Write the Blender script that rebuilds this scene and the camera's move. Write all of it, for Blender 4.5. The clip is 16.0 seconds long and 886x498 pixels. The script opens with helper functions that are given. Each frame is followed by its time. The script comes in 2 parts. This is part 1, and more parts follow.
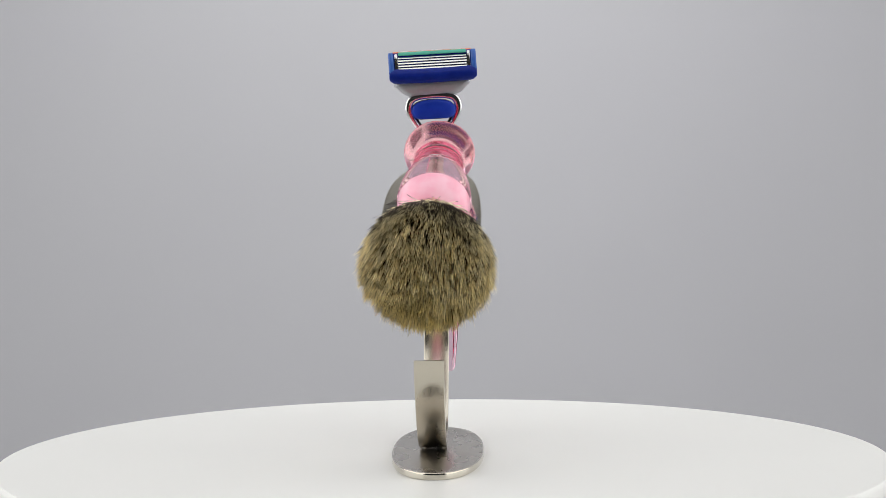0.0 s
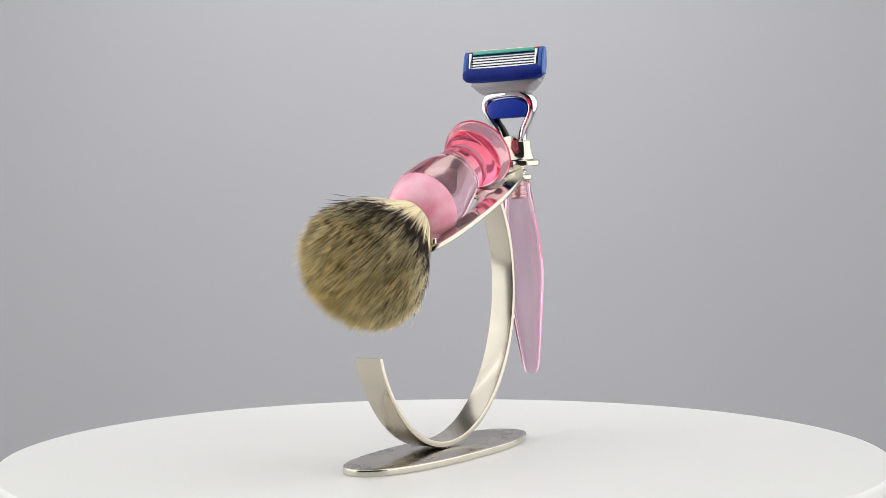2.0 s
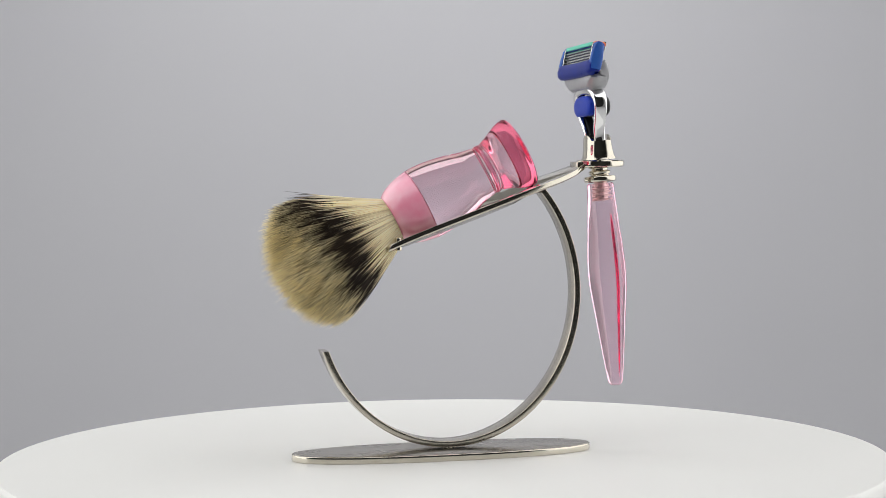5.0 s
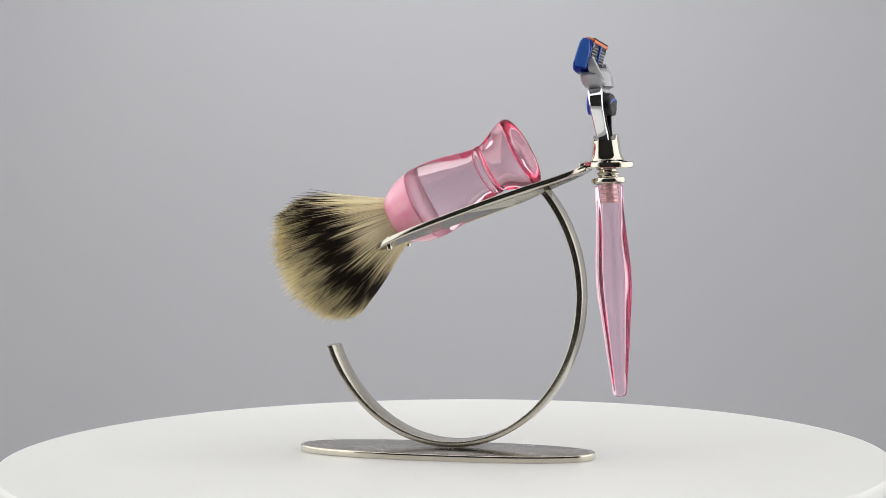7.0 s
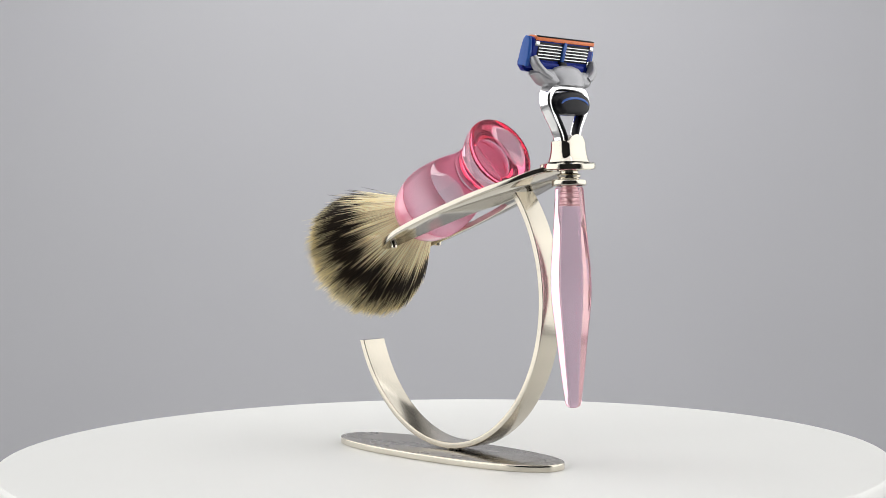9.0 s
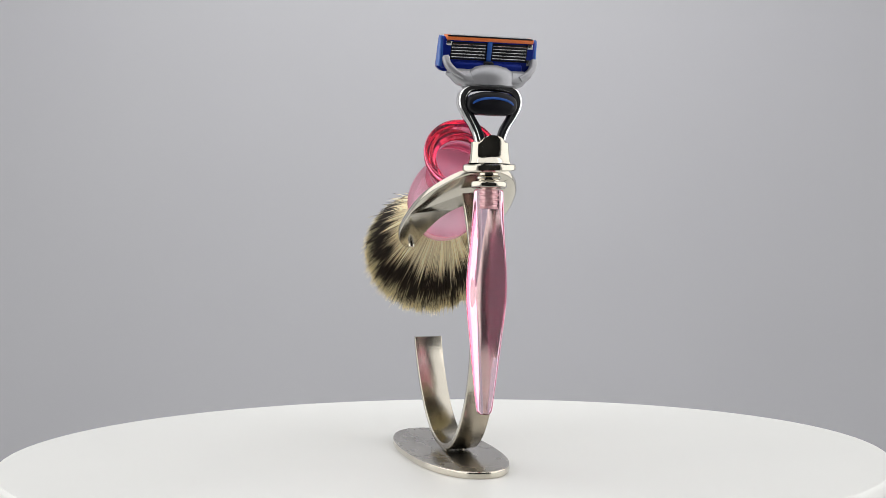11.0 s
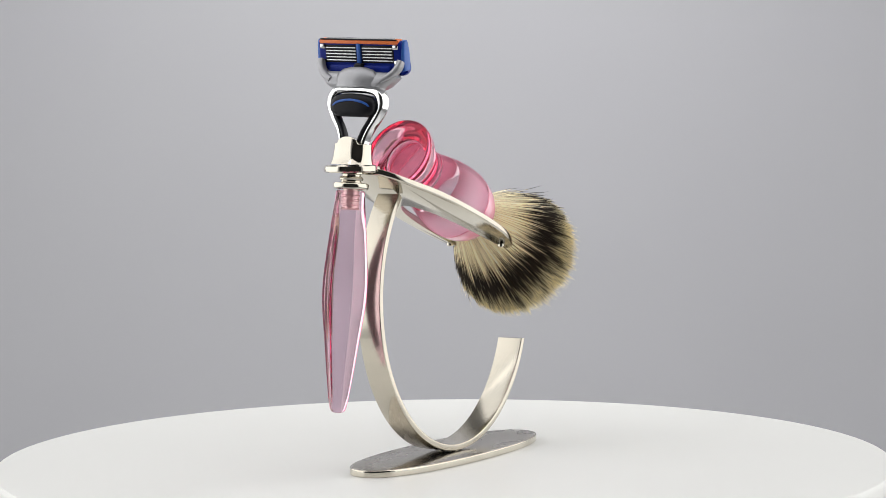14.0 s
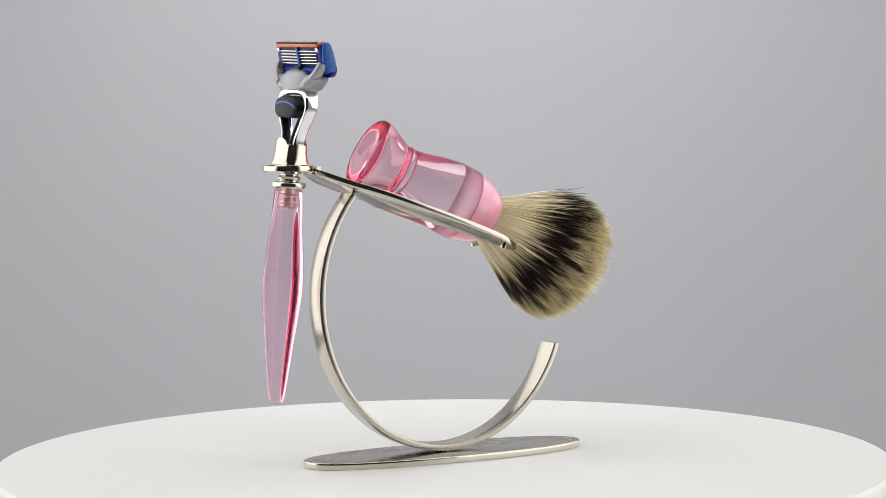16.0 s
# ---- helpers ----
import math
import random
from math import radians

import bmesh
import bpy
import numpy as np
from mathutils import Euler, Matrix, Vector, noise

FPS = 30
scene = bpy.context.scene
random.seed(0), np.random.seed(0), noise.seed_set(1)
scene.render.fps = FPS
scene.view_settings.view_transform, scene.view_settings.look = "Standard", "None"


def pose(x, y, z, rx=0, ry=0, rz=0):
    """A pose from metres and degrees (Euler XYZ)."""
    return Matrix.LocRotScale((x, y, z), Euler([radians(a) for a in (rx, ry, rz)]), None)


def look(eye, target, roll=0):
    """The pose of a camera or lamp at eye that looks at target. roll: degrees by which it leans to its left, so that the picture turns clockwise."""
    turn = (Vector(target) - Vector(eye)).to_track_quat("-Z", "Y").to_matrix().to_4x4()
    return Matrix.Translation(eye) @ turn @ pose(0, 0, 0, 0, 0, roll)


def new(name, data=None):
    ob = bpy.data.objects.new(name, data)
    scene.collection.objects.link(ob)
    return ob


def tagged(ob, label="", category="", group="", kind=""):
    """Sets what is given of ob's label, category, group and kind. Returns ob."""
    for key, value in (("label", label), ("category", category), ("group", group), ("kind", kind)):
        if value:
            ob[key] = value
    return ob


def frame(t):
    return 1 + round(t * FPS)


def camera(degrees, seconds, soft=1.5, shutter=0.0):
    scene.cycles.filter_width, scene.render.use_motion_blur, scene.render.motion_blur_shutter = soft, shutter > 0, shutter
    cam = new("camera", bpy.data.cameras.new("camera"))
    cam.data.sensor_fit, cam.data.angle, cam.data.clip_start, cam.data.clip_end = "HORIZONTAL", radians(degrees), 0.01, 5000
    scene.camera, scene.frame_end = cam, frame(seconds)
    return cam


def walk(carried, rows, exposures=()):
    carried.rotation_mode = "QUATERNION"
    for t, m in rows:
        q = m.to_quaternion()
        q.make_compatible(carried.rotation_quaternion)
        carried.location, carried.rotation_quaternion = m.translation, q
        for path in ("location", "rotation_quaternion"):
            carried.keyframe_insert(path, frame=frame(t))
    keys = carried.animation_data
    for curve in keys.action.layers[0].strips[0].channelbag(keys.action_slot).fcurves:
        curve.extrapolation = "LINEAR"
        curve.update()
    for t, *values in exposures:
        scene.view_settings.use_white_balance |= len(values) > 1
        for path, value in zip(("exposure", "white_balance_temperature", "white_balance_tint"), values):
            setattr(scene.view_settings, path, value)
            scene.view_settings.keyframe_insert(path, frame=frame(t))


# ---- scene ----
# A shaving set on a 40 cm white turntable before a grey paper backdrop. The camera stands still.
cam = camera(24.09, 16.0, 0.6)
EYE = (0.0, -0.934, 0.1446)
AIM = (0.000641, 0.0, 0.09354)
walk(cam, [(0.0, look(EYE, AIM, -0.56)), (16.0, look(EYE, AIM, -0.56))], exposures=[(0.0, -0.05), (2.5, -0.02), (4.0, -0.08), (6.5, -0.09), (8.0, 0.0), (9.0, 0.0), (12.0, -0.04), (14.0, -0.02), (16.0, -0.02)])

MM = 0.001


def turn(t):
    """The turntable's turn at t seconds: x of the set points to the camera at first, then clockwise."""
    drift = np.interp(t, (0, 4, 7, 9, 11.5, 12.5, 14.5, 16), (0, -0.15, -0.1, 0.05, 0.5, 0.4, -0.25, -0.45))
    return pose(0, 0, 0, 0, 0, -90.0 - (1.36 + 15.075 * t + float(drift)))


# ---- light ----
world = bpy.data.worlds.new("studio_world")
world.use_nodes = True
world.node_tree.nodes["Background"].inputs[0].default_value = (0.5, 0.5, 0.52, 1)
world.node_tree.nodes["Background"].inputs[1].default_value = 0.02
scene.world = world


def softbox(name, eye, target, sx, sy, watts, colour=(1, 1, 1), spread=180):
    lamp = bpy.data.lights.new(name, "AREA")
    lamp.shape, lamp.size, lamp.size_y, lamp.energy, lamp.color = "RECTANGLE", sx, sy, watts, colour
    lamp.spread = radians(spread)
    ob = new(name, lamp)
    ob.matrix_world = look(eye, target)
    return ob


softbox("softbox_lamp_left", (-1.35, 0.24, 0.55), (0, 0.24, 0.2), 2.6, 2.0, 21.8, (1, 0.995, 0.98))
softbox("softbox_lamp_right", (1.35, 0.24, 0.55), (0, 0.24, 0.2), 2.6, 2.0, 21.8, (1, 0.995, 0.98))
softbox("softbox_lamp_top", (0, -0.2, 1.45), (0, 0.0, 0), 2.4, 2.1, 20.8, (0.995, 0.995, 1.0))
# added fill, no known source: lifts the middle of the backdrop
softbox("backdrop_fill_lamp", (0, 0.42, 0.9), (0, 0.85, -0.1), 0.5, 0.2, 1.9, (1.0, 1.0, 0.99), 80)


# ---- materials ----
def material(name):
    m = bpy.data.materials.new(name)
    m.use_nodes = True
    nt = m.node_tree
    return m, nt, nt.nodes["Principled BSDF"]


def link(nt, a, i, b, j):
    nt.links.new(a.outputs[i], b.inputs[j])


def noise_node(nt, scale, detail=3.0, stretch=None, coord="Object"):
    tc = nt.nodes.new("ShaderNodeTexCoord")
    mp = nt.nodes.new("ShaderNodeMapping")
    link(nt, tc, coord, mp, "Vector")
    if stretch:
        mp.inputs["Scale"].default_value = stretch
    n = nt.nodes.new("ShaderNodeTexNoise")
    n.inputs["Scale"].default_value, n.inputs["Detail"].default_value = scale, detail
    link(nt, mp, "Vector", n, "Vector")
    return n


def mix_colours(nt, fac_node, a, b, lo=0.3, hi=0.7):
    r = nt.nodes.new("ShaderNodeValToRGB")
    r.color_ramp.elements[0].position, r.color_ramp.elements[1].position = lo, hi
    r.color_ramp.elements[0].color, r.color_ramp.elements[1].color = (*a, 1), (*b, 1)
    link(nt, fac_node, 0, r, 0)
    return r


def bump(nt, bsdf, node, strength, distance):
    b = nt.nodes.new("ShaderNodeBump")
    b.inputs["Strength"].default_value, b.inputs["Distance"].default_value = strength, distance
    link(nt, node, 0, b, "Height")
    link(nt, b, 0, bsdf, "Normal")


def plain(name, a, b, rough, metal=0.0, scale=40.0, spread=0.06, relief=0.0, relief_scale=600.0, stretch=None, coat=0.0, gloss=0.5):
    """A surface of two near colours in soft patches, with varied gloss and fine relief."""
    m, nt, p = material(name)
    n = noise_node(nt, scale, 4.0, stretch)
    link(nt, mix_colours(nt, n, a, b), 0, p, "Base Color")
    p.inputs["Metallic"].default_value = metal
    p.inputs["Coat Weight"].default_value = coat
    p.inputs["Specular IOR Level"].default_value = gloss
    mr = nt.nodes.new("ShaderNodeMapRange")
    mr.inputs["To Min"].default_value, mr.inputs["To Max"].default_value = max(0.0, rough - spread), rough + spread
    link(nt, n, 0, mr, 0)
    link(nt, mr, 0, p, "Roughness")
    if relief:
        bump(nt, p, noise_node(nt, relief_scale, 2.0, stretch), relief, 0.0002)
    return m


def resin(name, through_tint, inner_tint, haze, glow, rough=0.012):
    """Clear cast resin: pale where light passes straight through, reflections tinted deeper in place of long light
    paths, with a diffuse share added for brightness.
    """
    m, nt, p = material(name)
    n = noise_node(nt, 120.0)
    mr = nt.nodes.new("ShaderNodeMapRange")
    mr.inputs["To Min"].default_value, mr.inputs["To Max"].default_value = max(rough - 0.01, 0), rough + 0.015
    link(nt, n, 0, mr, 0)
    refract = nt.nodes.new("ShaderNodeBsdfRefraction")
    refract.inputs["Color"].default_value = (*through_tint, 1)
    refract.inputs["IOR"].default_value = 1.49
    reflect = nt.nodes.new("ShaderNodeBsdfAnisotropic")
    reflect.inputs["Color"].default_value = (*inner_tint, 1)
    fresnel = nt.nodes.new("ShaderNodeFresnel")
    fresnel.inputs["IOR"].default_value = 1.49
    link(nt, mr, 0, refract, "Roughness")
    link(nt, mr, 0, reflect, "Roughness")
    clear = nt.nodes.new("ShaderNodeMixShader")
    link(nt, fresnel, 0, clear, 0)
    nt.links.new(refract.outputs[0], clear.inputs[1])
    nt.links.new(reflect.outputs[0], clear.inputs[2])
    p.inputs["Base Color"].default_value = (*glow, 1)
    p.inputs["Roughness"].default_value = 0.06
    share = nt.nodes.new("ShaderNodeMapRange")
    share.inputs["To Min"].default_value, share.inputs["To Max"].default_value = haze * 0.8, haze * 1.2
    link(nt, noise_node(nt, 60.0), 0, share, 0)
    mix = nt.nodes.new("ShaderNodeMixShader")
    link(nt, share, 0, mix, 0)
    nt.links.new(clear.outputs[0], mix.inputs[1])
    nt.links.new(p.outputs[0], mix.inputs[2])
    nt.links.new(mix.outputs[0], nt.nodes["Material Output"].inputs["Surface"])
    return m


def hair_material():
    """Badger hair: pale root, black band and pale tip, by the distance from each strand's tip."""
    m, nt, p = material("badger_hair")
    at = nt.nodes.new("ShaderNodeAttribute")
    at.attribute_name = "from_tip"
    geo = nt.nodes.new("ShaderNodeNewGeometry")
    shift = nt.nodes.new("ShaderNodeMath")
    shift.operation = "MULTIPLY_ADD"
    link(nt, geo, "Random Per Island", shift, 0)
    shift.inputs[1].default_value = 5.0
    add = nt.nodes.new("ShaderNodeMath")
    add.operation = "ADD"
    link(nt, at, "Fac", shift, 2)
    link(nt, shift, 0, add, 0)
    add.inputs[1].default_value = -2.5
    mr = nt.nodes.new("ShaderNodeMapRange")
    mr.inputs["From Max"].default_value = 50.0
    link(nt, add, 0, mr, 0)
    r = nt.nodes.new("ShaderNodeValToRGB")
    e = r.color_ramp.elements
    e[0].position, e[0].color = 0.0, (0.97, 0.885, 0.60, 1)
    e[1].position, e[1].color = 1.0, (0.99, 0.915, 0.70, 1)
    for pos, c in ((0.11, (0.88, 0.77, 0.47)), (0.19, (0.045, 0.028, 0.018)), (0.40, (0.032, 0.021, 0.014)), (0.47, (0.70, 0.59, 0.39)), (0.54, (0.98, 0.905, 0.68))):
        k = e.new(pos)
        k.color = (*c, 1)
    link(nt, mr, 0, r, 0)
    hsv = nt.nodes.new("ShaderNodeHueSaturation")
    val = nt.nodes.new("ShaderNodeMapRange")
    val.inputs["To Min"].default_value, val.inputs["To Max"].default_value = 0.65, 1.4
    link(nt, geo, "Random Per Island", val, 0)
    link(nt, val, 0, hsv, "Value")
    link(nt, r, 0, hsv, "Color")
    link(nt, hsv, 0, p, "Base Color")
    p.inputs["Roughness"].default_value = 0.5
    p.inputs["Specular IOR Level"].default_value = 0.35
    t = nt.nodes.new("ShaderNodeBsdfTranslucent")
    link(nt, hsv, 0, t, "Color")
    mix = nt.nodes.new("ShaderNodeMixShader")
    mix.inputs[0].default_value = 0.25
    nt.links.new(p.outputs[0], mix.inputs[1])
    nt.links.new(t.outputs[0], mix.inputs[2])
    nt.links.new(mix.outputs[0], nt.nodes["Material Output"].inputs["Surface"])
    return m


NICKEL = plain("brushed_nickel", (0.50, 0.466, 0.40), (0.57, 0.527, 0.447), 0.19, 1.0, 60.0, 0.05, 0.10, 900.0, (1, 0.08, 1))
# nickel of the foot: rougher, its colour darkened for the dim reflection on top
SATIN_DIMMED = plain("satin_nickel_dimmed", (0.40, 0.375, 0.335), (0.48, 0.45, 0.405), 0.27, 1.0, 90.0, 0.05, 0.05, 700.0, (0.35, 1, 1))
POLISHED = plain("polished_nickel", (0.60, 0.56, 0.48), (0.65, 0.61, 0.53), 0.08, 1.0, 80.0, 0.03)
TRAY = plain("tray_nickel", (0.54, 0.505, 0.435), (0.60, 0.56, 0.485), 0.13, 1.0, 60.0, 0.04, 0.04, 900.0, (0.08, 1, 1))
CHROME = plain("chrome", (0.76, 0.76, 0.77), (0.80, 0.80, 0.805), 0.04, 1.0, 80.0, 0.02)
PINK = resin("pink_resin", (1.0, 0.89, 0.94), (1.0, 0.42, 0.56), 0.05, (1.0, 0.60, 0.72))
# same resin, its tint deepened to stand for repeated inner reflections in the flare
FLARE = resin("pink_resin_deepened", (1.0, 0.83, 0.89), (1.0, 0.30, 0.44), 0.05, (1.0, 0.45, 0.58))
PINK_HANDLE = resin("pink_handle_resin", (1.0, 0.885, 0.945), (1.0, 0.44, 0.61), 0.04, (1.0, 0.66, 0.78))
FROSTED = plain("frosted_pink_socket", (0.94, 0.29, 0.42), (0.98, 0.54, 0.66), 0.2, 0.0, 70.0, 0.05, 0.0, coat=0.7)
# pale colour of the added disc that brightens the socket from behind
PALE_BACKING = plain("pale_backing", (0.97, 0.84, 0.90), (0.98, 0.88, 0.93), 0.5, 0.0, 90.0)
COPPER = plain("copper_thread", (0.96, 0.76, 0.68), (0.98, 0.82, 0.75), 0.3, 0.6, 200.0)
HAIR = hair_material()
BLUE = plain("blue_plastic", (0.006, 0.018, 0.20), (0.009, 0.026, 0.25), 0.3, 0.0, 200.0, 0.06, 0.08, 1500.0, gloss=0.14)
BUTTON = plain("bright_blue_button", (0.010, 0.04, 0.40), (0.014, 0.048, 0.45), 0.4, 0.0, 200.0, gloss=0.2)
BLUE_CLEAR = plain("light_blue_plastic", (0.03, 0.10, 0.40), (0.045, 0.14, 0.48), 0.22, 0.0, 200.0, gloss=0.35)
BLACK = plain("black_rubber_and_gaps", (0.006, 0.006, 0.009), (0.010, 0.010, 0.014), 0.4, 0.0, 300.0, 0.06, 0.1, 1500.0, gloss=0.2)
GREY = plain("grey_satin_plastic", (0.36, 0.36, 0.38), (0.42, 0.42, 0.44), 0.32, 0.35, 200.0, 0.05, 0.05, 1500.0)
ORANGE = plain("orange_plastic", (0.80, 0.18, 0.045), (0.88, 0.22, 0.06), 0.35, 0.0, 300.0)
GREEN = plain("green_strip", (0.11, 0.55, 0.40), (0.14, 0.62, 0.46), 0.5, 0.0, 500.0)
STEEL = plain("blade_steel", (0.60, 0.61, 0.62), (0.68, 0.69, 0.70), 0.16, 1.0, 400.0)
WHITE = plain("white_lacquer", (0.80, 0.80, 0.773), (0.82, 0.82, 0.793), 0.34, 0.0, 9.0, 0.05, 0.03, 500.0)
PAPER = plain("grey_backdrop_paper", (0.353, 0.353, 0.373), (0.368, 0.368, 0.388), 0.9, 0.0, 3.0, 0.03, 0.05, 300.0)
BLACK_CLOTH = plain("black_studio_cloth", (0.012, 0.012, 0.012), (0.018, 0.018, 0.018), 0.9, 0.0, 2.0)
LIGHT_ROOM = plain("white_unseen_surround", (0.62, 0.62, 0.62), (0.66, 0.66, 0.66), 0.9, 0.0, 2.0)
ROOM = plain("dark_studio_paint", (0.18, 0.18, 0.182), (0.22, 0.22, 0.222), 0.9, 0.0, 2.0)
ETCH = plain("etched_emblem", (0.80, 0.74, 0.78), (0.86, 0.80, 0.84), 0.5, 0.0, 200.0)


# ---- mesh helpers ----
def finish(name, me, mat, parent=None, label="", smooth=35.0):
    ob = new(name, me)
    if mat:
        me.materials.append(mat)
    if smooth:
        me.shade_smooth()
        me.set_sharp_from_angle(angle=radians(smooth))
    if parent:
        ob.parent = parent
    if label:
        ob["label"] = label
    return ob


def part(name, bm, mat, parent, label="", smooth=35.0):
    bmesh.ops.recalc_face_normals(bm, faces=bm.faces)
    me = bpy.data.meshes.new(name)
    bm.to_mesh(me)
    bm.free()
    return finish(name, me, mat, parent, label, smooth)


def empty(name, m, label, category):
    ob = new(name)
    ob.empty_display_size = 0.02
    ob.matrix_world = m
    return tagged(ob, label, category)


def loft(rings, closed_path=False, caps=True):
    """A skin over rings of points, in millimetres, all with the same count."""
    bm = bmesh.new()
    vs = [[bm.verts.new([c * MM for c in p]) for p in ring] for ring in rings]
    n, k = len(vs[0]), len(vs)
    for i in range(k if closed_path else k - 1):
        a, b = vs[i], vs[(i + 1) % k]
        for j in range(n):
            bm.faces.new((a[j], a[(j + 1) % n], b[(j + 1) % n], b[j]))
    if caps and not closed_path:
        bm.faces.new(vs[0][::-1])
        bm.faces.new(vs[-1])
    return bm


def lathe(profile, n=64, closed=False):
    """Turned about z: (radius, height) in millimetres. A closed profile makes a ring."""
    rings = [[(r * math.cos(2 * math.pi * j / n), r * math.sin(2 * math.pi * j / n), h) for j in range(n)] for r, h in profile]
    return loft(rings, closed_path=closed)


def smooth_profile(points, steps=6):
    """A Catmull-Rom curve through points."""
    out = []
    p = [Vector(q) for q in points]
    for i in range(len(p) - 1):
        a, b, c, d = p[max(i - 1, 0)], p[i], p[i + 1], p[min(i + 2, len(p) - 1)]
        for s in range(steps):
            t = s / steps
            out.append(0.5 * (2 * b + (c - a) * t + (2 * a - 5 * b + 4 * c - d) * t * t + (3 * b - a - 3 * c + d) * t ** 3))
    out.append(p[-1])
    return out


def box(cx, cy, cz, sx, sy, sz, bevel=0.0, segments=2, m=None):
    bm = bmesh.new()
    bmesh.ops.create_cube(bm, size=1.0)
    for v in bm.verts:
        v.co = Vector((cx + v.co.x * sx, cy + v.co.y * sy, cz + v.co.z * sz)) * MM
    if bevel:
        bmesh.ops.bevel(bm, geom=bm.edges[:], offset=bevel * MM, segments=segments, profile=0.5, affect="EDGES")
    if m:
        bmesh.ops.transform(bm, matrix=m, verts=bm.verts)
    return bm


def rounded_section(w, h, r, k=3):
    """A rounded rectangle w by h round the origin."""
    out = []
    for cx, cy, a0 in ((w / 2 - r, h / 2 - r, 0), (-w / 2 + r, h / 2 - r, 90), (-w / 2 + r, -h / 2 + r, 180), (w / 2 - r, -h / 2 + r, 270)):
        for i in range(k + 1):
            a = radians(a0 + 90 * i / k)
            out.append((cx + r * math.cos(a), cy + r * math.sin(a)))
    return out


def slab(outline, z0, z1, bevel=0.5, place=None):
    """A plate with a rounded rim from an outline in x and y; place bends it into space."""
    n = len(outline)
    pts = [Vector((x, y)) for x, y in outline]
    nor = []
    for i in range(n):
        t = (pts[(i + 1) % n] - pts[i - 1]).normalized()
        nor.append(Vector((t.y, -t.x)))
    rings = []
    for inset, z in ((bevel, z0), (bevel * 0.3, z0 + bevel * 0.3), (0, z0 + bevel), (0, z1 - bevel), (bevel * 0.3, z1 - bevel * 0.3), (bevel, z1)):
        ring = [(*(pts[i] - nor[i] * inset), z) for i in range(n)]
        rings.append([place(*p) for p in ring] if place else ring)
    return loft(rings)


def band(outline, width, z0, z1, bevel):
    """A closed strip of rounded section along an outline in x and y, on its inner side."""
    n = len(outline)
    pts = [Vector(p) for p in outline]
    rings = []
    for i in range(n):
        t = (pts[(i + 1) % n] - pts[i - 1]).normalized()
        nor = Vector((t.y, -t.x))
        c = pts[i] - nor * width / 2
        rings.append([(*(c + nor * a), (z0 + z1) / 2 + b) for a, b in rounded_section(width, z1 - z0, min(bevel, width * 0.49), 3)])
    return loft(rings, closed_path=True)


# ---- room ----
def wall(name, x0, y0, z0, x1, y1, z1, mat):
    bm = box((x0 + x1) * 500, (y0 + y1) * 500, (z0 + z1) * 500, (x1 - x0) * 1000, (y1 - y0) * 1000, (z1 - z0) * 1000)
    return tagged(part(name, bm, mat, None), kind="structure")


tagged(wall("backdrop", -0.46, 0.85, -0.75, 0.46, 0.86, 0.56, PAPER), "plain light grey paper studio backdrop", "backdrop")
# unseen, added walls: white ones brighten the resin, the black one darkens metal reflections
wall("wall_west", -1.9, -1.7, -0.75, -1.8, 1.75, 1.75, LIGHT_ROOM)
wall("wall_east", 1.8, -1.7, -0.75, 1.9, 1.75, 1.75, LIGHT_ROOM)
wall("wall_south", -1.9, -1.8, -0.75, 1.9, -1.7, 1.75, BLACK_CLOTH)
wall("floor", -1.9, -1.8, -0.85, 1.9, 1.85, -0.75, LIGHT_ROOM)
wall("ceiling", -1.9, -1.8, 1.75, 1.9, 1.85, 1.85, ROOM)
wall("wall_north", -1.9, 1.75, -0.75, 1.9, 1.85, 1.75, LIGHT_ROOM)


# ---- turntable ----
def make_turntable():
    t = empty("turntable", turn(0), "round white lacquered display turntable under the shaving set", "turntable")
    part("disc", lathe([(0.001, -12), (196, -12), (199.3, -11), (200.5, -9), (200.5, -2), (200.2, -0.8), (199.4, 0), (150, 0), (80, 0), (0.001, 0)], 192), WHITE, t)
    part("foot", lathe([(0.001, -750), (110, -750), (110, -740), (60, -735), (60, -20), (90, -12.3), (0.001, -12.3)], 48), WHITE, t)
    return t


# ---- stand ----
def superellipse(a, b, n, k=96, cu=0.0, cv=0.0):
    out = []
    for i in range(k):
        t = 2 * math.pi * i / k
        c, s = math.cos(t), math.sin(t)
        r = (abs(c / a) ** n + abs(s / b) ** n) ** (-1 / n)
        out.append((cu + r * c, cv + r * s))
    return out


TRAY_V = -4.5


def tray_height(x):
    """Top of the tray along its length: a slope that flattens towards the razor ring."""
    w = 105.6 - 0.355 * x + 0.0004 * x * x
    return min(w, 133.0 - 2.4 * math.exp((x + 75.0) / -9.0) if x < -58 else w)


def tray_dish(x, y):
    """The plate is hollowed lengthwise, its rims raised; the neck is flat."""
    k = min(1.0, max(0.0, (x + 67.0) / 22.0))
    return 0.0078 * (y * y - 270.0) * k * k * (3 - 2 * k)


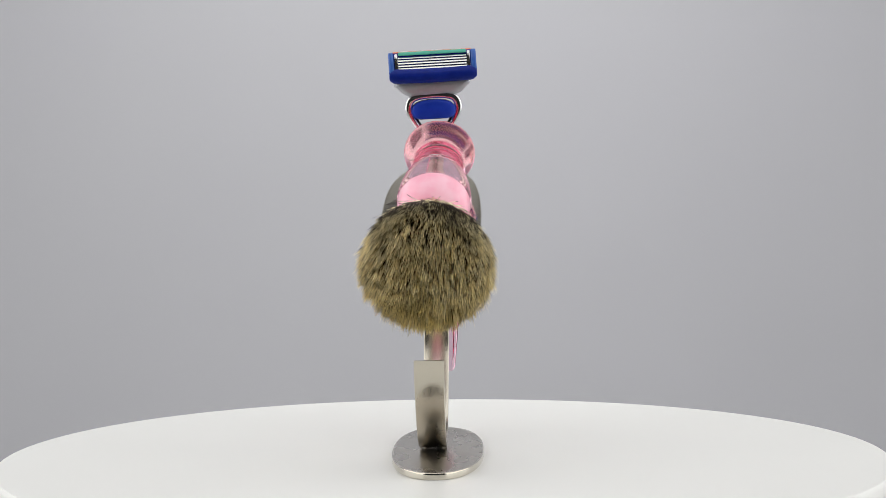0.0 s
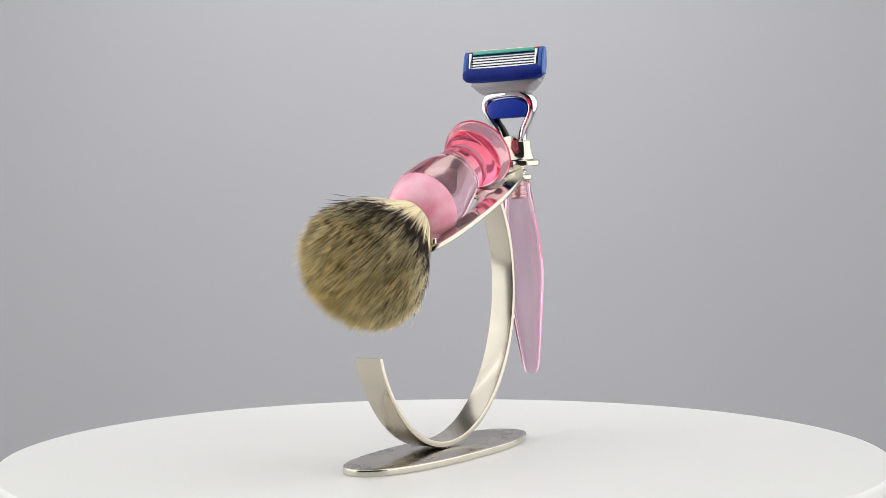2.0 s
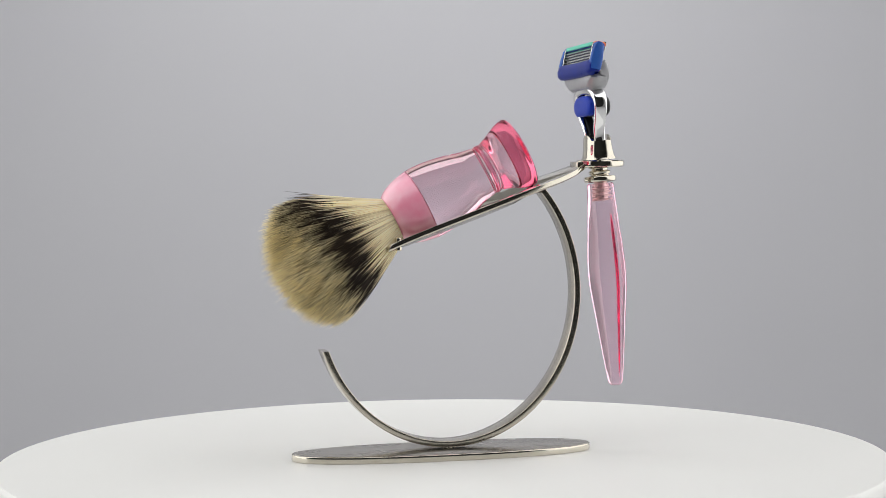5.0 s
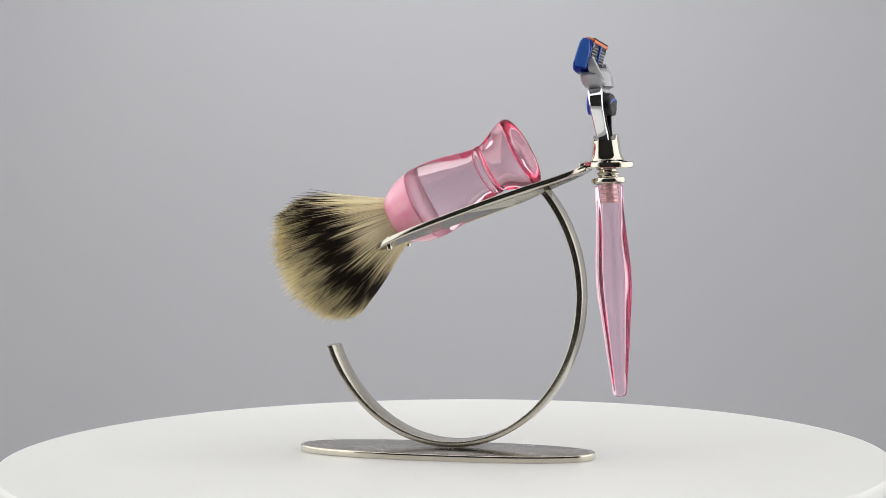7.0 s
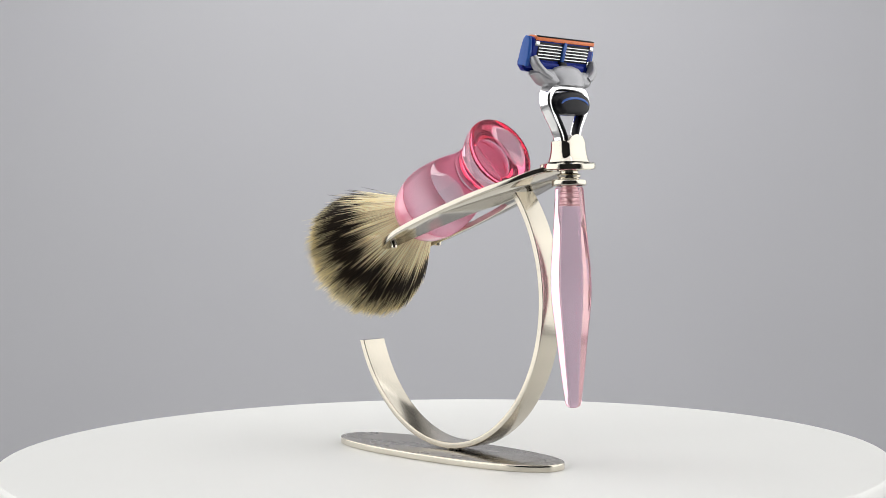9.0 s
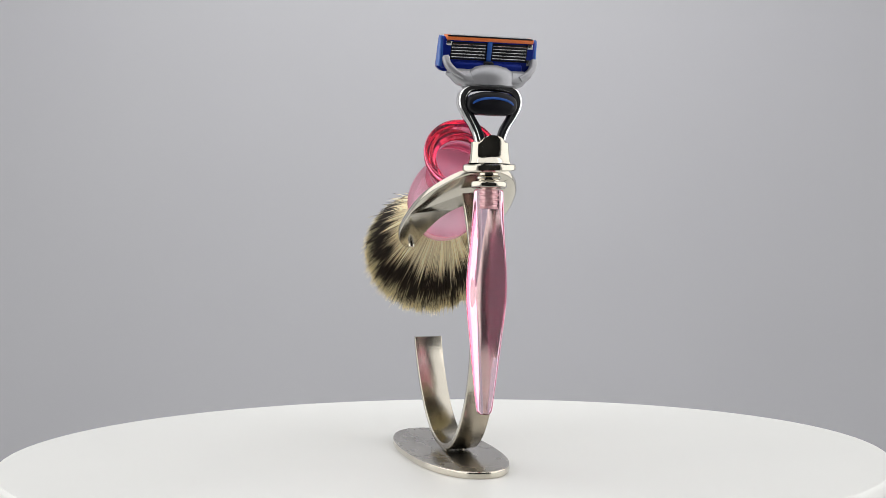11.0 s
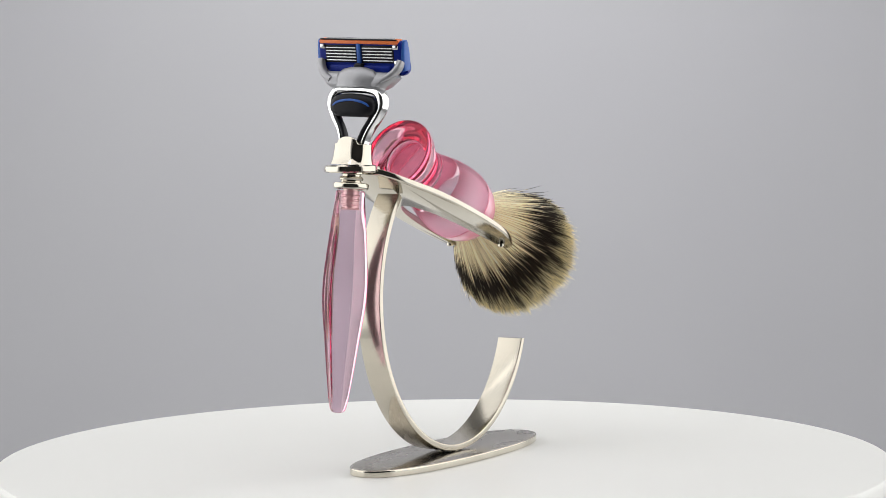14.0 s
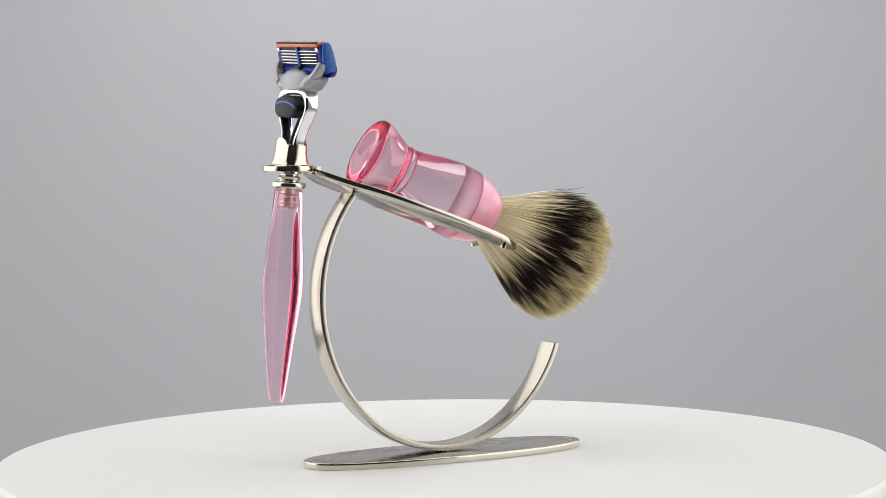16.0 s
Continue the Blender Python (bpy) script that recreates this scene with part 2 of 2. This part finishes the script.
def make_stand():
    st = empty("shaving_stand", turn(0), "brushed nickel shaving stand with oval foot on white turntable", "shaving stand")
    base = part("base_plate", slab(superellipse(68.5, 19.9, 2.3, 160, -0.2, -2.4), 0.05, 3.2, 0.2), SATIN_DIMMED, st, "satin brushed oval foot")
    part("polished_edge", band(superellipse(69.2, 20.6, 2.3, 160, -0.2, -2.4), 0.9, 0.0, 3.12, 0.45), POLISHED, base, "bright polished edge of the foot")
    # curved arm: a flat bar bent along an ellipse
    cu, cw, a, b = -3.0, 73.1, 62.0, 69.4
    sec = rounded_section(2.8, 13.0, 0.4)
    rings = []
    for i in range(97):
        d = radians(-22.0 - (359.0 - 136.5 - 22.0) * i / 96)
        p = Vector((cu + (a - 1.4) * math.cos(d), cw + (b - 1.4) * math.sin(d)))
        nrm = Vector((math.cos(d) / a, math.sin(d) / b)).normalized()
        narrow = 1.0 - 0.14 * i / 96
        ring = [Vector((p.x + nrm.x * s, -4.6 + 0.4 * i / 96 + q * narrow, p.y + nrm.y * s)) for s, q in sec]
        if i == 0:
            # the free end is cut level
            along = Vector((-nrm.y, 0, nrm.x))
            ring = [v + along * ((49.0 - v.z) / along.z) for v in ring]
        rings.append([tuple(v) for v in ring])
    part("curved_arm", loft(rings), NICKEL, st)
    for v in (-7.6, -1.2):
        bm = lathe([(0.001, 2.9), (1.5, 2.9), (1.5, 4.8), (0.001, 4.8)], 16)
        bmesh.ops.translate(bm, verts=bm.verts, vec=(-3.0 * MM, v * MM, 0))
        part("weld_pin", bm, NICKEL, st)
    # forked tray, an oval plate with a slot for the brush
    half = smooth_profile([(-67, 6.5), (-62, 12.0), (-54, 16.2), (-42, 19.6), (-26, 21.8), (-6, 22.6), (10, 22.0), (20, 20.0), (26, 17.2), (27.5, 15.0), (26.3, 13.0), (23, 12.2), (10, 11.7), (-6, 10.6), (-20, 8.6), (-30, 5.6), (-35, 2.6), (-36.4, 0.0)], 6)
    outline = [(p.x, p.y) for p in half] + [(p.x, -p.y) for p in half[-2::-1]]
    part("forked_tray", slab(outline[::-1], -2.8, 0.0, 0.6, lambda x, y, z: (x, y + TRAY_V, tray_height(x) + tray_dish(x, y) + z)), TRAY, st)
    # ring that carries the razor, joined to the tray by a short neck
    ring = lathe([(5.2, 129.6), (10.3, 129.6), (11.0, 130.1), (11.2, 131.2), (11.0, 132.2), (10.3, 132.7), (5.2, 132.7)], 48, closed=True)
    bmesh.ops.translate(ring, verts=ring.verts, vec=(-76.2 * MM, -3.7 * MM, 0))
    part("razor_ring", ring, POLISHED, st)
    part("neck", box(-66.2, -4.4, 130.6, 5.0, 12.0, 2.8, 0.6), NICKEL, st)
    for v in (9.2, -18.2):
        pin = lathe([(0.001, -3.1), (1.2, -3.1), (1.5, -2.7), (1.5, 2.3), (1.2, 2.8), (0.001, 2.9)], 20)
        bmesh.ops.translate(pin, verts=pin.verts, vec=(21.8 * MM, v * MM, (tray_height(21.8) - 1.3) * MM))
        part("stop_pin", pin, POLISHED, st)
    return st


# ---- brush ----
BRUSH = Matrix.Translation(Vector((22.2, -3.6, 106.7)) * MM) @ pose(0, 0, 0, 0, 0, -2.2) @ pose(0, 0, 0, 0, 90 + 27, 0)


def hair_mesh(count):
    """Strands as thin three-sided spikes that fan out from the socket to a domed end."""
    rng = np.random.default_rng(7)
    rho = np.sqrt(rng.random(count))
    rim = rng.random(count) < 0.30
    rho[rim] = 1.0 - 0.16 * rng.random(rim.sum()) ** 1.5
    phi = rng.random(count) * 2 * np.pi
    # strands lean together into small tufts
    tufts = 1300
    tuft_rho = np.sqrt(rng.random(tufts))
    tuft_phi = rng.random(tufts) * 2 * np.pi
    tx, ty = tuft_rho * np.cos(tuft_phi), tuft_rho * np.sin(tuft_phi)
    near = np.argmin((rho * np.cos(phi) - tx[:, None]) ** 2 + (rho * np.sin(phi) - ty[:, None]) ** 2, axis=0)
    lift = rng.normal(0, 1.3, tufts)[near]
    odd = rng.normal(0, 1.8, count) + lift
    tip = 33.3 + 24.0 * np.sqrt(np.clip(1 - rho ** 2, 0, 1)) + odd
    stray = rng.random(count) < 0.012
    bend = np.stack([(tx[near] - rho * np.cos(phi)), (ty[near] - rho * np.sin(phi))], -1) * 14.0 + rng.normal(0, 1.0, (count, 2))
    bend[stray] *= 1.2
    tip[stray] += 2.5 * rng.random(stray.sum())
    # a few dark wisps stand off along the upper side
    up = np.abs((phi % (2 * np.pi)) - np.pi) < 0.9
    wisp = up & (rng.random(count) < 0.012)
    rho[wisp] = 1.0
    bend[wisp] = rng.normal(0, 1.6, (wisp.sum(), 2)) + np.array([-3.5, 0.0]) * rng.random((wisp.sum(), 1))
    tip[wisp] = 33 + 5 * rng.random(wisp.sum())
    # the whole band lies nearer the tip round the rim; short strands and some tufts are coloured darker to deepen the
    # gaps between tufts
    shift = 3.0 * rho ** 4 + np.where(up, 3.0 * rho ** 4, 0.0) + np.where(wisp, 9.0, 0.0)
    dark = rng.normal(0, 1.6, tufts)[near] + np.clip(-3.2 * (odd + 0.6), 0, 10.0)
    steps = np.array([0.0, 0.3, 0.6, 0.85, 1.0])
    width = np.array([0.14, 0.16, 0.17, 0.15, 0.03])
    verts = np.zeros((count, 5, 3, 3))
    tips = np.zeros((count, 5, 3))
    start = rho * -1.0
    for k, f in enumerate(steps):
        s = start + (tip - start) * f
        r = rho * (10.3 + 0.66 * np.maximum(s, 0) - 0.0045 * np.maximum(s, 0) ** 2)
        x = r * np.cos(phi) + bend[:, 0] * f ** 2
        y = r * np.sin(phi) + bend[:, 1] * f ** 2
        for j in range(3):
            a = phi + 2 * np.pi * j / 3
            verts[:, k, j, 0] = x + width[k] * np.cos(a)
            verts[:, k, j, 1] = y + width[k] * np.sin(a)
            verts[:, k, j, 2] = s
        tips[:, k, :] = ((tip - start) * (1 - f) + shift + dark * min(1.0, max(0.0, (f - 0.3) / 0.4)))[:, None]
    v = verts.reshape(-1, 3) * MM
    base = (np.arange(count) * 15)[:, None, None, None]
    k = (np.arange(4) * 3)[None, :, None, None]
    j = np.arange(3)[None, None, :]
    quad = np.stack([j, (j + 1) % 3, (j + 1) % 3 + 3, j + 3], -1)
    faces = (base + k + quad).reshape(-1, 4)
    me = bpy.data.meshes.new("hair_knot")
    me.from_pydata(v.tolist(), [], faces.tolist())
    me.attributes.new("from_tip", "FLOAT", "POINT").data.foreach_set("value", tips.reshape(-1).astype(np.float32))
    return me


def make_brush():
    br = empty("shaving_brush", turn(0) @ BRUSH, "badger hair shaving brush with clear pink resin handle in stand", "shaving brush")
    # z runs from the socket to the hair's end; the handle lies at negative z
    outer = smooth_profile([(9.6, 0.0), (11.2, -0.6), (13.6, -4.0), (15.5, -9.0), (16.6, -15.0), (16.7, -20.0), (16.0, -27.0), (14.4, -35.0), (12.5, -42.0), (11.6, -47.0)], 5)
    front = [p for p in outer if p.y > -15.0] + [Vector((16.55, -15.0)), Vector((16.3, -15.3))]
    back = [Vector((16.6, -15.05))] + [p for p in outer if p.y < -15.1]
    bead = [(11.5, -47.6), (10.9, -48.0), (10.9, -48.3), (11.45, -48.6), (11.7, -49.2), (11.7, -50.2), (11.45, -50.8), (10.9, -51.1), (10.9, -51.4), (11.6, -51.8)]
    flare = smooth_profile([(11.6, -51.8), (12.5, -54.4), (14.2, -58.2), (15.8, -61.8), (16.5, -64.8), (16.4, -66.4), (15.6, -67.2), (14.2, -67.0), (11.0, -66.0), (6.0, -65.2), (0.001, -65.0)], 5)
    prof = [(0.001, -15.05)] + [tuple(p) for p in back] + bead[:-1] + [(0.001, -51.4)]
    part("handle", lathe(prof, 96), PINK, br, "clear pink resin handle with a beaded neck", 40.0)
    part("flared_end", lathe([(0.001, -51.5), (11.2, -51.5)] + [tuple(p) for p in flare], 96), FLARE, br, "clear pink flared end, tinted deeper for its inner reflections", 40.0)
    part("socket", lathe([(0.001, -0.35), (9.2, -0.35)] + [tuple(p) for p in front] + [(0.001, -15.3)], 96), FROSTED, br, "glossy frosted pink socket", 40.0)
    # added pale disc, makes up for the little light inside the resin
    part("socket_backing", lathe([(0.001, -15.28), (16.1, -15.28), (16.1, -15.5), (0.001, -15.5)], 96), PALE_BACKING, br, "added pale disc that brightens the socket's back through the resin", 40.0)
    core = smooth_profile([(9.2, -0.3), (12.2, 8), (16.0, 20), (18.6, 27), (18.4, 32), (15.6, 39), (10, 45), (5, 48), (0.001, 48.5)], 4)
    inner = part("inner_hair", lathe([(0.001, -0.3)] + [tuple(p) for p in core], 48), HAIR, br, "dense inner hair")
    depth = []
    for v in inner.data.vertices:
        h = max(v.co.z / MM, 0.0)
        q = min(1.0, math.hypot(v.co.x, v.co.y) / MM / (10.3 + 0.66 * h - 0.0045 * h * h))
        depth.append(max(33.3 + 24.0 * math.sqrt(1 - q * q) - h, 12.0))
    inner.data.attributes.new("from_tip", "FLOAT", "POINT").data.foreach_set("value", depth)
    hk = finish("hair_knot", hair_mesh(20000), HAIR, br, "badger hair with black band and pale tips", 0)
    hk["kind"] = "stuff"
    # small etched emblem on top of the handle: a plain ring with a bar
    bm = bmesh.new()
    for ri, (rx, ry) in enumerate(((2.6, 1.6), (1.2, 0.7))):
        ring = []
        for i in range(28):
            a = 2 * math.pi * i / 28
            sec = []
            for j in range(6):
                b = 2 * math.pi * j / 6
                q = 1 + 0.16 * math.cos(b)
                z = -36.0 + ry * q * math.sin(a)
                rr = 14.0 + (z + 36.0) * 0.22 + 0.05 + 0.12 * math.sin(b)
                t = math.pi + rx * q * math.cos(a) / 14.0
                sec.append((rr * math.cos(t), rr * math.sin(t), z))
            ring.append(sec)
        piece = loft(ring, closed_path=True)
        me = bpy.data.meshes.new("ring")
        piece.to_mesh(me)
        piece.free()
        bm.from_mesh(me)
    part("emblem", bm, ETCH, br, "small pale etched emblem")
    return br


# ---- razor ----
def razor_frame():
    z = Vector((5.8, -4.3, 95.7)).normalized()
    y = Vector((-0.064, 0.998, 0.04))
    x = y.cross(z).normalized()
    y = z.cross(x)
    m = Matrix((x, y, z)).transposed().to_4x4()
    m.translation = Vector((-76.0, -3.6, 124.5)) * MM
    return m


RAZOR = razor_frame()


def tube(path, section, side):
    """A bar along a path in millimetres; section gives (along side, across) offsets at each step."""
    rings = []
    p = [Vector(q) for q in path]
    for i, q in enumerate(p):
        t = (p[min(i + 1, len(p) - 1)] - p[max(i - 1, 0)]).normalized()
        s = (Vector(side) - t * Vector(side).dot(t)).normalized()
        c = t.cross(s)
        rings.append([tuple(q + s * a + c * b) for a, b in section(i / (len(p) - 1))])
    return loft(rings)


def make_razor():
    rz = empty("cartridge_razor", turn(0) @ RAZOR, "blue cartridge razor with clear pink resin handle in nickel stand", "razor")
    # faceted handle, two long tapers that meet below the middle
    prof = [(5.4, -2.5), (6.0, -3.2), (6.25, -6), (7.2, -20), (8.15, -31), (8.6, -37), (8.8, -43), (8.65, -49), (8.1, -55), (6.9, -65), (5.2, -80), (3.7, -91.6), (3.1, -94.4), (2.0, -95.5), (0.6, -95.8)]
    prof = [tuple(p) for p in smooth_profile(prof, 3)]
    rings = []
    for r, h in prof:
        ring = []
        k = min(1.0, max(0.0, (-h - 4) / 14)) * min(1.0, max(0.0, (97.5 + h) / 8))
        for j in range(96):
            a = 2 * math.pi * j / 96
            b = a - radians(15.0)
            c, d = math.cos(b), math.sin(b)
            faces = (abs(c) / 0.75, abs(0.558 * c + 0.83 * d) / 0.83, abs(0.558 * c - 0.83 * d) / 0.83)
            hexa = 1.155 * sum(f ** 16 for f in faces) ** (-1 / 16)
            q = r * (1 - k + k * hexa)
            ring.append((q * math.cos(a), q * math.sin(a), h))
        rings.append(ring)
    part("handle", loft(rings), PINK_HANDLE, rz, "faceted clear pink resin handle", 30.0)
    thread = [(0.001, -2.0), (2.9, -2.0)]
    for i in range(4):
        thread += [(2.9, -3.2 - i * 1.8), (2.5, -3.6 - i * 1.8), (2.5, -4.2 - i * 1.8), (2.9, -4.6 - i * 1.8)]
    thread += [(2.7, -10.6), (0.001, -10.6)]
    part("threaded_insert", lathe(thread, 32), COPPER, rz, "copper threaded insert seen through the resin")
    part("collar", lathe([(0.001, -2.0), (6.6, -2.0), (7.2, -1.7), (7.5, -1.0), (7.5, 0.0), (7.2, 0.6), (6.4, 0.9), (4.4, 1.0), (4.2, 1.6), (4.9, 1.9), (5.1, 2.6), (4.7, 3.2), (3.9, 3.5), (3.9, 4.2), (5.0, 4.6), (5.0, 8.0), (0.001, 8.0)], 48), POLISHED, rz, "turned nickel collar")
    # ferrule with two rounded lobes, front and back
    rings = []
    for h, rx, ry in ((8.2, 7.4, 8.7), (8.8, 7.2, 8.5), (9.8, 6.7, 8.2), (11.5, 6.2, 8.0), (14.0, 5.8, 7.8), (16.8, 5.6, 7.7), (17.6, 5.5, 7.7), (18.5, 5.4, 7.6), (19.2, 5.3, 7.6), (20.0, 5.2, 7.5)):
        ring = []
        for j in range(64):
            a = 2 * math.pi * j / 64
            c, s = math.cos(a), math.sin(a)
            n = 3.0
            q = (abs(c / rx) ** n + abs(s / ry) ** n) ** (-1 / n)
            lobe = max(0.0, 1 - (q * s / 4.9) ** 2) ** 0.5
            top = 16.9 + 2.9 * lobe
            ring.append((q * c, q * s, min(h, top)))
        rings.append(ring)
    part("ferrule", loft(rings), POLISHED, rz, "polished nickel ferrule", 50.0)
    # chrome fork: two arms that swing out and meet in an arch
    right = smooth_profile([(0.2, 5.0, 13), (0.6, 5.3, 18), (1.2, 7.0, 23), (1.5, 9.9, 28), (1.7, 11.8, 32.5), (1.9, 11.6, 36.2), (2.2, 9.6, 38.8), (2.4, 5.6, 39.9), (2.5, 0.0, 40.2)], 6)
    path = [tuple(p) for p in right] + [(p.x, -p.y, p.z) for p in right[-2::-1]]

    def fork_section(f):
        g = abs(f - 0.5) * 2
        w = 6.7 - 1.3 * min(1.0, max(0.0, (g - 0.3) / 0.4))
        return rounded_section(w, 2.3 + 1.2 * min(1.0, max(0.0, (0.85 - g) / 0.4)), 1.1, 4)

    part("fork", tube(path, fork_section, (1, 0, 0)), CHROME, rz, "chrome fork", 60.0)
    for s in (1, -1):
        inner = smooth_profile([(-0.9, 3.3 * s, 16.0), (-0.7, 3.5 * s, 18.4), (-0.2, 5.0 * s, 22.6), (0.1, 7.8 * s, 27.4), (0.2, 9.3 * s, 30.6)], 4)
        part("lining", tube([tuple(p) for p in inner], lambda f: rounded_section(3.8, 1.5, 0.6, 3), (1, 0, 0)), BLACK, rz, "black rubber lining inside the fork", 50.0)
    # release button: blue in front, black pad with a blue stripe behind
    oval = superellipse(11.0, 5.9, 2.4, 48)

    def plate(x0, x1, cz, sy, sz, flat=-99.0, dome=0.0):
        rings = []
        for x, k in ((x0, 0.9), (x0 + 0.5 * (1 if x1 > x0 else -1), 1.0), (x1 - (x1 - x0) * 0.25, 1.0), (x1 - (x1 - x0) * 0.08, 0.93), (x1, 0.72), (x1 + dome, 0.35)):
            rings.append([(x, y * k * sy, cz + max(z * k * sz, flat)) for y, z in oval])
        return loft(rings)

    part("release_button", plate(2.0, 6.6, 32.7, 0.95, 0.88, -4.0, 0.4), BUTTON, rz, "oval blue release button", 50.0)
    pad = part("thumb_pad", plate(1.9, -4.4, 32.7, 0.97, 0.89, -4.4, -0.4), BLACK, rz, "black rubber thumb pad", 50.0)
    stripe = smooth_profile([(-3.6, -8.9, 32.3), (-4.2, -7.4, 33.6), (-4.6, -4.6, 34.6), (-4.7, 0, 35.1), (-4.6, 4.6, 34.6), (-4.2, 7.4, 33.6), (-3.6, 8.9, 32.3)], 6)
    part("stripe", tube([tuple(p) for p in stripe], lambda f: rounded_section(0.9, 1.0, 0.3, 2), (1, 0, 0)), BLUE_CLEAR, pad, "blue stripe")
    # grey bridge with two side arms up to the cartridge
    rings = []
    for h, x0, x1, w in ((40.6, -2.0, 6.6, 11.6), (41.6, -2.6, 7.2, 12.8), (42.9, -2.6, 7.6, 14.2), (44.8, -2.0, 7.8, 16.4), (46.8, -1.0, 7.8, 18.4), (48.2, 0.4, 7.4, 17.6)):
        sec = rounded_section(x1 - x0, 2 * w, min(3.4, (x1 - x0) / 2.2), 4)
        rings.append([((x0 + x1) / 2 + a, b, h - 0.0145 * b * b * (1 if h < 44 else 0.35) + (1.2 if h < 44 else 0.0)) for a, b in sec])
    part("bridge", loft(rings), GREY, rz, "grey satin plastic bridge", 50.0)
    dome = lathe([(0.001, 40.6), (10.6, 40.6), (10.6, 43.4), (9.6, 46.2), (7.0, 48.2), (3.6, 49.1), (0.001, 49.3)], 40)
    for v in dome.verts:
        v.co.x = v.co.x * 0.48 + 0.6 * MM
    part("bridge_dome", dome, GREY, rz, "rounded grey pivot housing")
    for s in (1, -1):
        arm = smooth_profile([(0.2, 12.0 * s, 43.5), (0.6, 15.8 * s, 45.8), (1.4, 18.4 * s, 48.8), (2.4, 19.2 * s, 52.0)], 5)
        part("side_arm", tube([tuple(p) for p in arm], lambda f: rounded_section(5.8 - 2.0 * f, 2.6, 1.0, 3), (1, 0, 0)), GREY, rz)
    make_cartridge(rz)
    return rz


def make_cartridge(rz):
    """Cartridge in its own frame: y across, z up along the blades' face, x out of the face."""
    face = Matrix.Translation(Vector((6.3, 0.6, 53.8)) * MM) @ pose(0, 0, 0, 0, -16.0, 0)
    cart = part("cartridge", box(-1.9, 0, 1.0, 4.6, 40.6, 13.4, 1.4, 3), BLUE, rz, "blue five-blade razor cartridge")
    cart.matrix_local = face

    def sub(name, bm, mat, label="", smooth=35.0):
        return part(name, bm, mat, cart, label, smooth)

    # rubber guard wraps the lower front and the two ends
    prof = [(-2.0, -7.6), (0.6, -8.0), (2.0, -6.9), (2.6, -4.6), (2.3, -2.4), (1.4, -1.2), (-2.0, -1.2)]
    rings = []
    for i in range(25):
        y = -21.0 + 42.0 * i / 24
        e = abs(y) / 21.0
        k = 1.0 - 0.36 * max(0.0, (e - 0.86) / 0.14) ** 2
        rings.append([(x * k, y, -3.8 + (z + 3.8) * k + 0.5 * e * e) for x, z in prof])
    sub("rubber_guard", loft(rings), BLUE, "dark blue rubber skin guard", 50.0)
    for s in (1, -1):
        rings = []
        for z, a in ((-4.5, 2.1), (-1.0, 2.3), (3.0, 2.1), (6.5, 1.7), (8.0, 1.0)):
            sec = rounded_section(a * 2.6, 2.6, 0.9, 3)
            rings.append([(-1.1 + p, s * 19.8 + q, z - 0.4) for p, q in sec])
        sub("end_cap", loft(rings), BLUE_CLEAR, "lighter blue end cap", 50.0)
        sub("clip", box(0.75, s * 17.4, 2.4, 1.0, 1.5, 8.6, 0.3), STEEL, "bright metal retaining clip")
        sub("clip", box(-4.5, s * 17.6, 5.2, 0.8, 2.4, 2.0, 0.3), STEEL)
        sub("clip", box(-4.3, s * 17.6, -1.6, 0.8, 2.0, 2.6, 0.3), STEEL)
    sub("lubricating_strip", box(0.8, 0, 6.7, 1.0, 32.6, 1.7, 0.35), GREEN, "green lubricating strip")
    sub("trimmer_cap", box(-2.4, 0, 7.5, 4.2, 38.2, 1.4, 0.5), ORANGE, "orange trimmer cap")
    sub("trimmer_guard", box(-4.5, 0, 7.2, 0.9, 37.6, 1.5, 0.3), ORANGE)
    sub("trimmer_edge", box(-4.4, 0, 8.3, 0.9, 36.8, 0.5, 0.15), BLACK)
    sub("trimmer_blade", box(-2.4, 0, 8.3, 2.4, 33.0, 0.3, 0.08), STEEL)
    # black plate stands for the shade in the gaps between the blades
    sub("blade_gap_plate", box(0.2, 0, 2.0, 0.4, 33.6, 7.0, 0.1, 1), BLACK, "black plate that draws the shaded gaps between the blades")
    for i in range(5):
        tilt = Matrix.Translation(Vector((0.45, 0, -0.6 + i * 1.32)) * MM) @ pose(0, 0, 0, 0, 66, 0)
        sub("blade", box(0, 0, 0, 1.05, 33.0, 0.26, 0.06, 1, tilt), STEEL)
    for i in range(5):
        for s in (1, -1):
            sub("blade_back", box(-4.35, s * 8.8, -0.6 + i * 1.32, 0.6, 14.6, 0.5, 0.1, 1), STEEL)
    # black plates again, for the shade inside the two rear windows
    for s in (1, -1):
        sub("window_shade_plate", box(-4.1, s * 8.8, 2.1, 0.5, 15.6, 7.4, 0.15), BLACK)
    sub("centre_rib", box(-4.6, 0, 2.4, 1.2, 2.0, 8.6, 0.4), BLUE_CLEAR)
    sub("pivot_bar", box(-4.0, 0, -4.6, 3.0, 30.0, 4.4, 1.2, 3), BLUE)
    sub("plunger", box(-5.0, 0, -4.6, 3.2, 4.4, 6.0, 1.0, 3), BLACK)


TURNTABLE = make_turntable()
STAND = make_stand()
BRUSH_SET = make_brush()
RAZOR_SET = make_razor()


def motions():
    times = [i * 0.5 for i in range(33)]
    walk(TURNTABLE, [(t, turn(t)) for t in times])
    walk(STAND, [(t, turn(t)) for t in times])
    walk(BRUSH_SET, [(t, turn(t) @ BRUSH) for t in times])
    walk(RAZOR_SET, [(t, turn(t) @ RAZOR) for t in times])


motions()
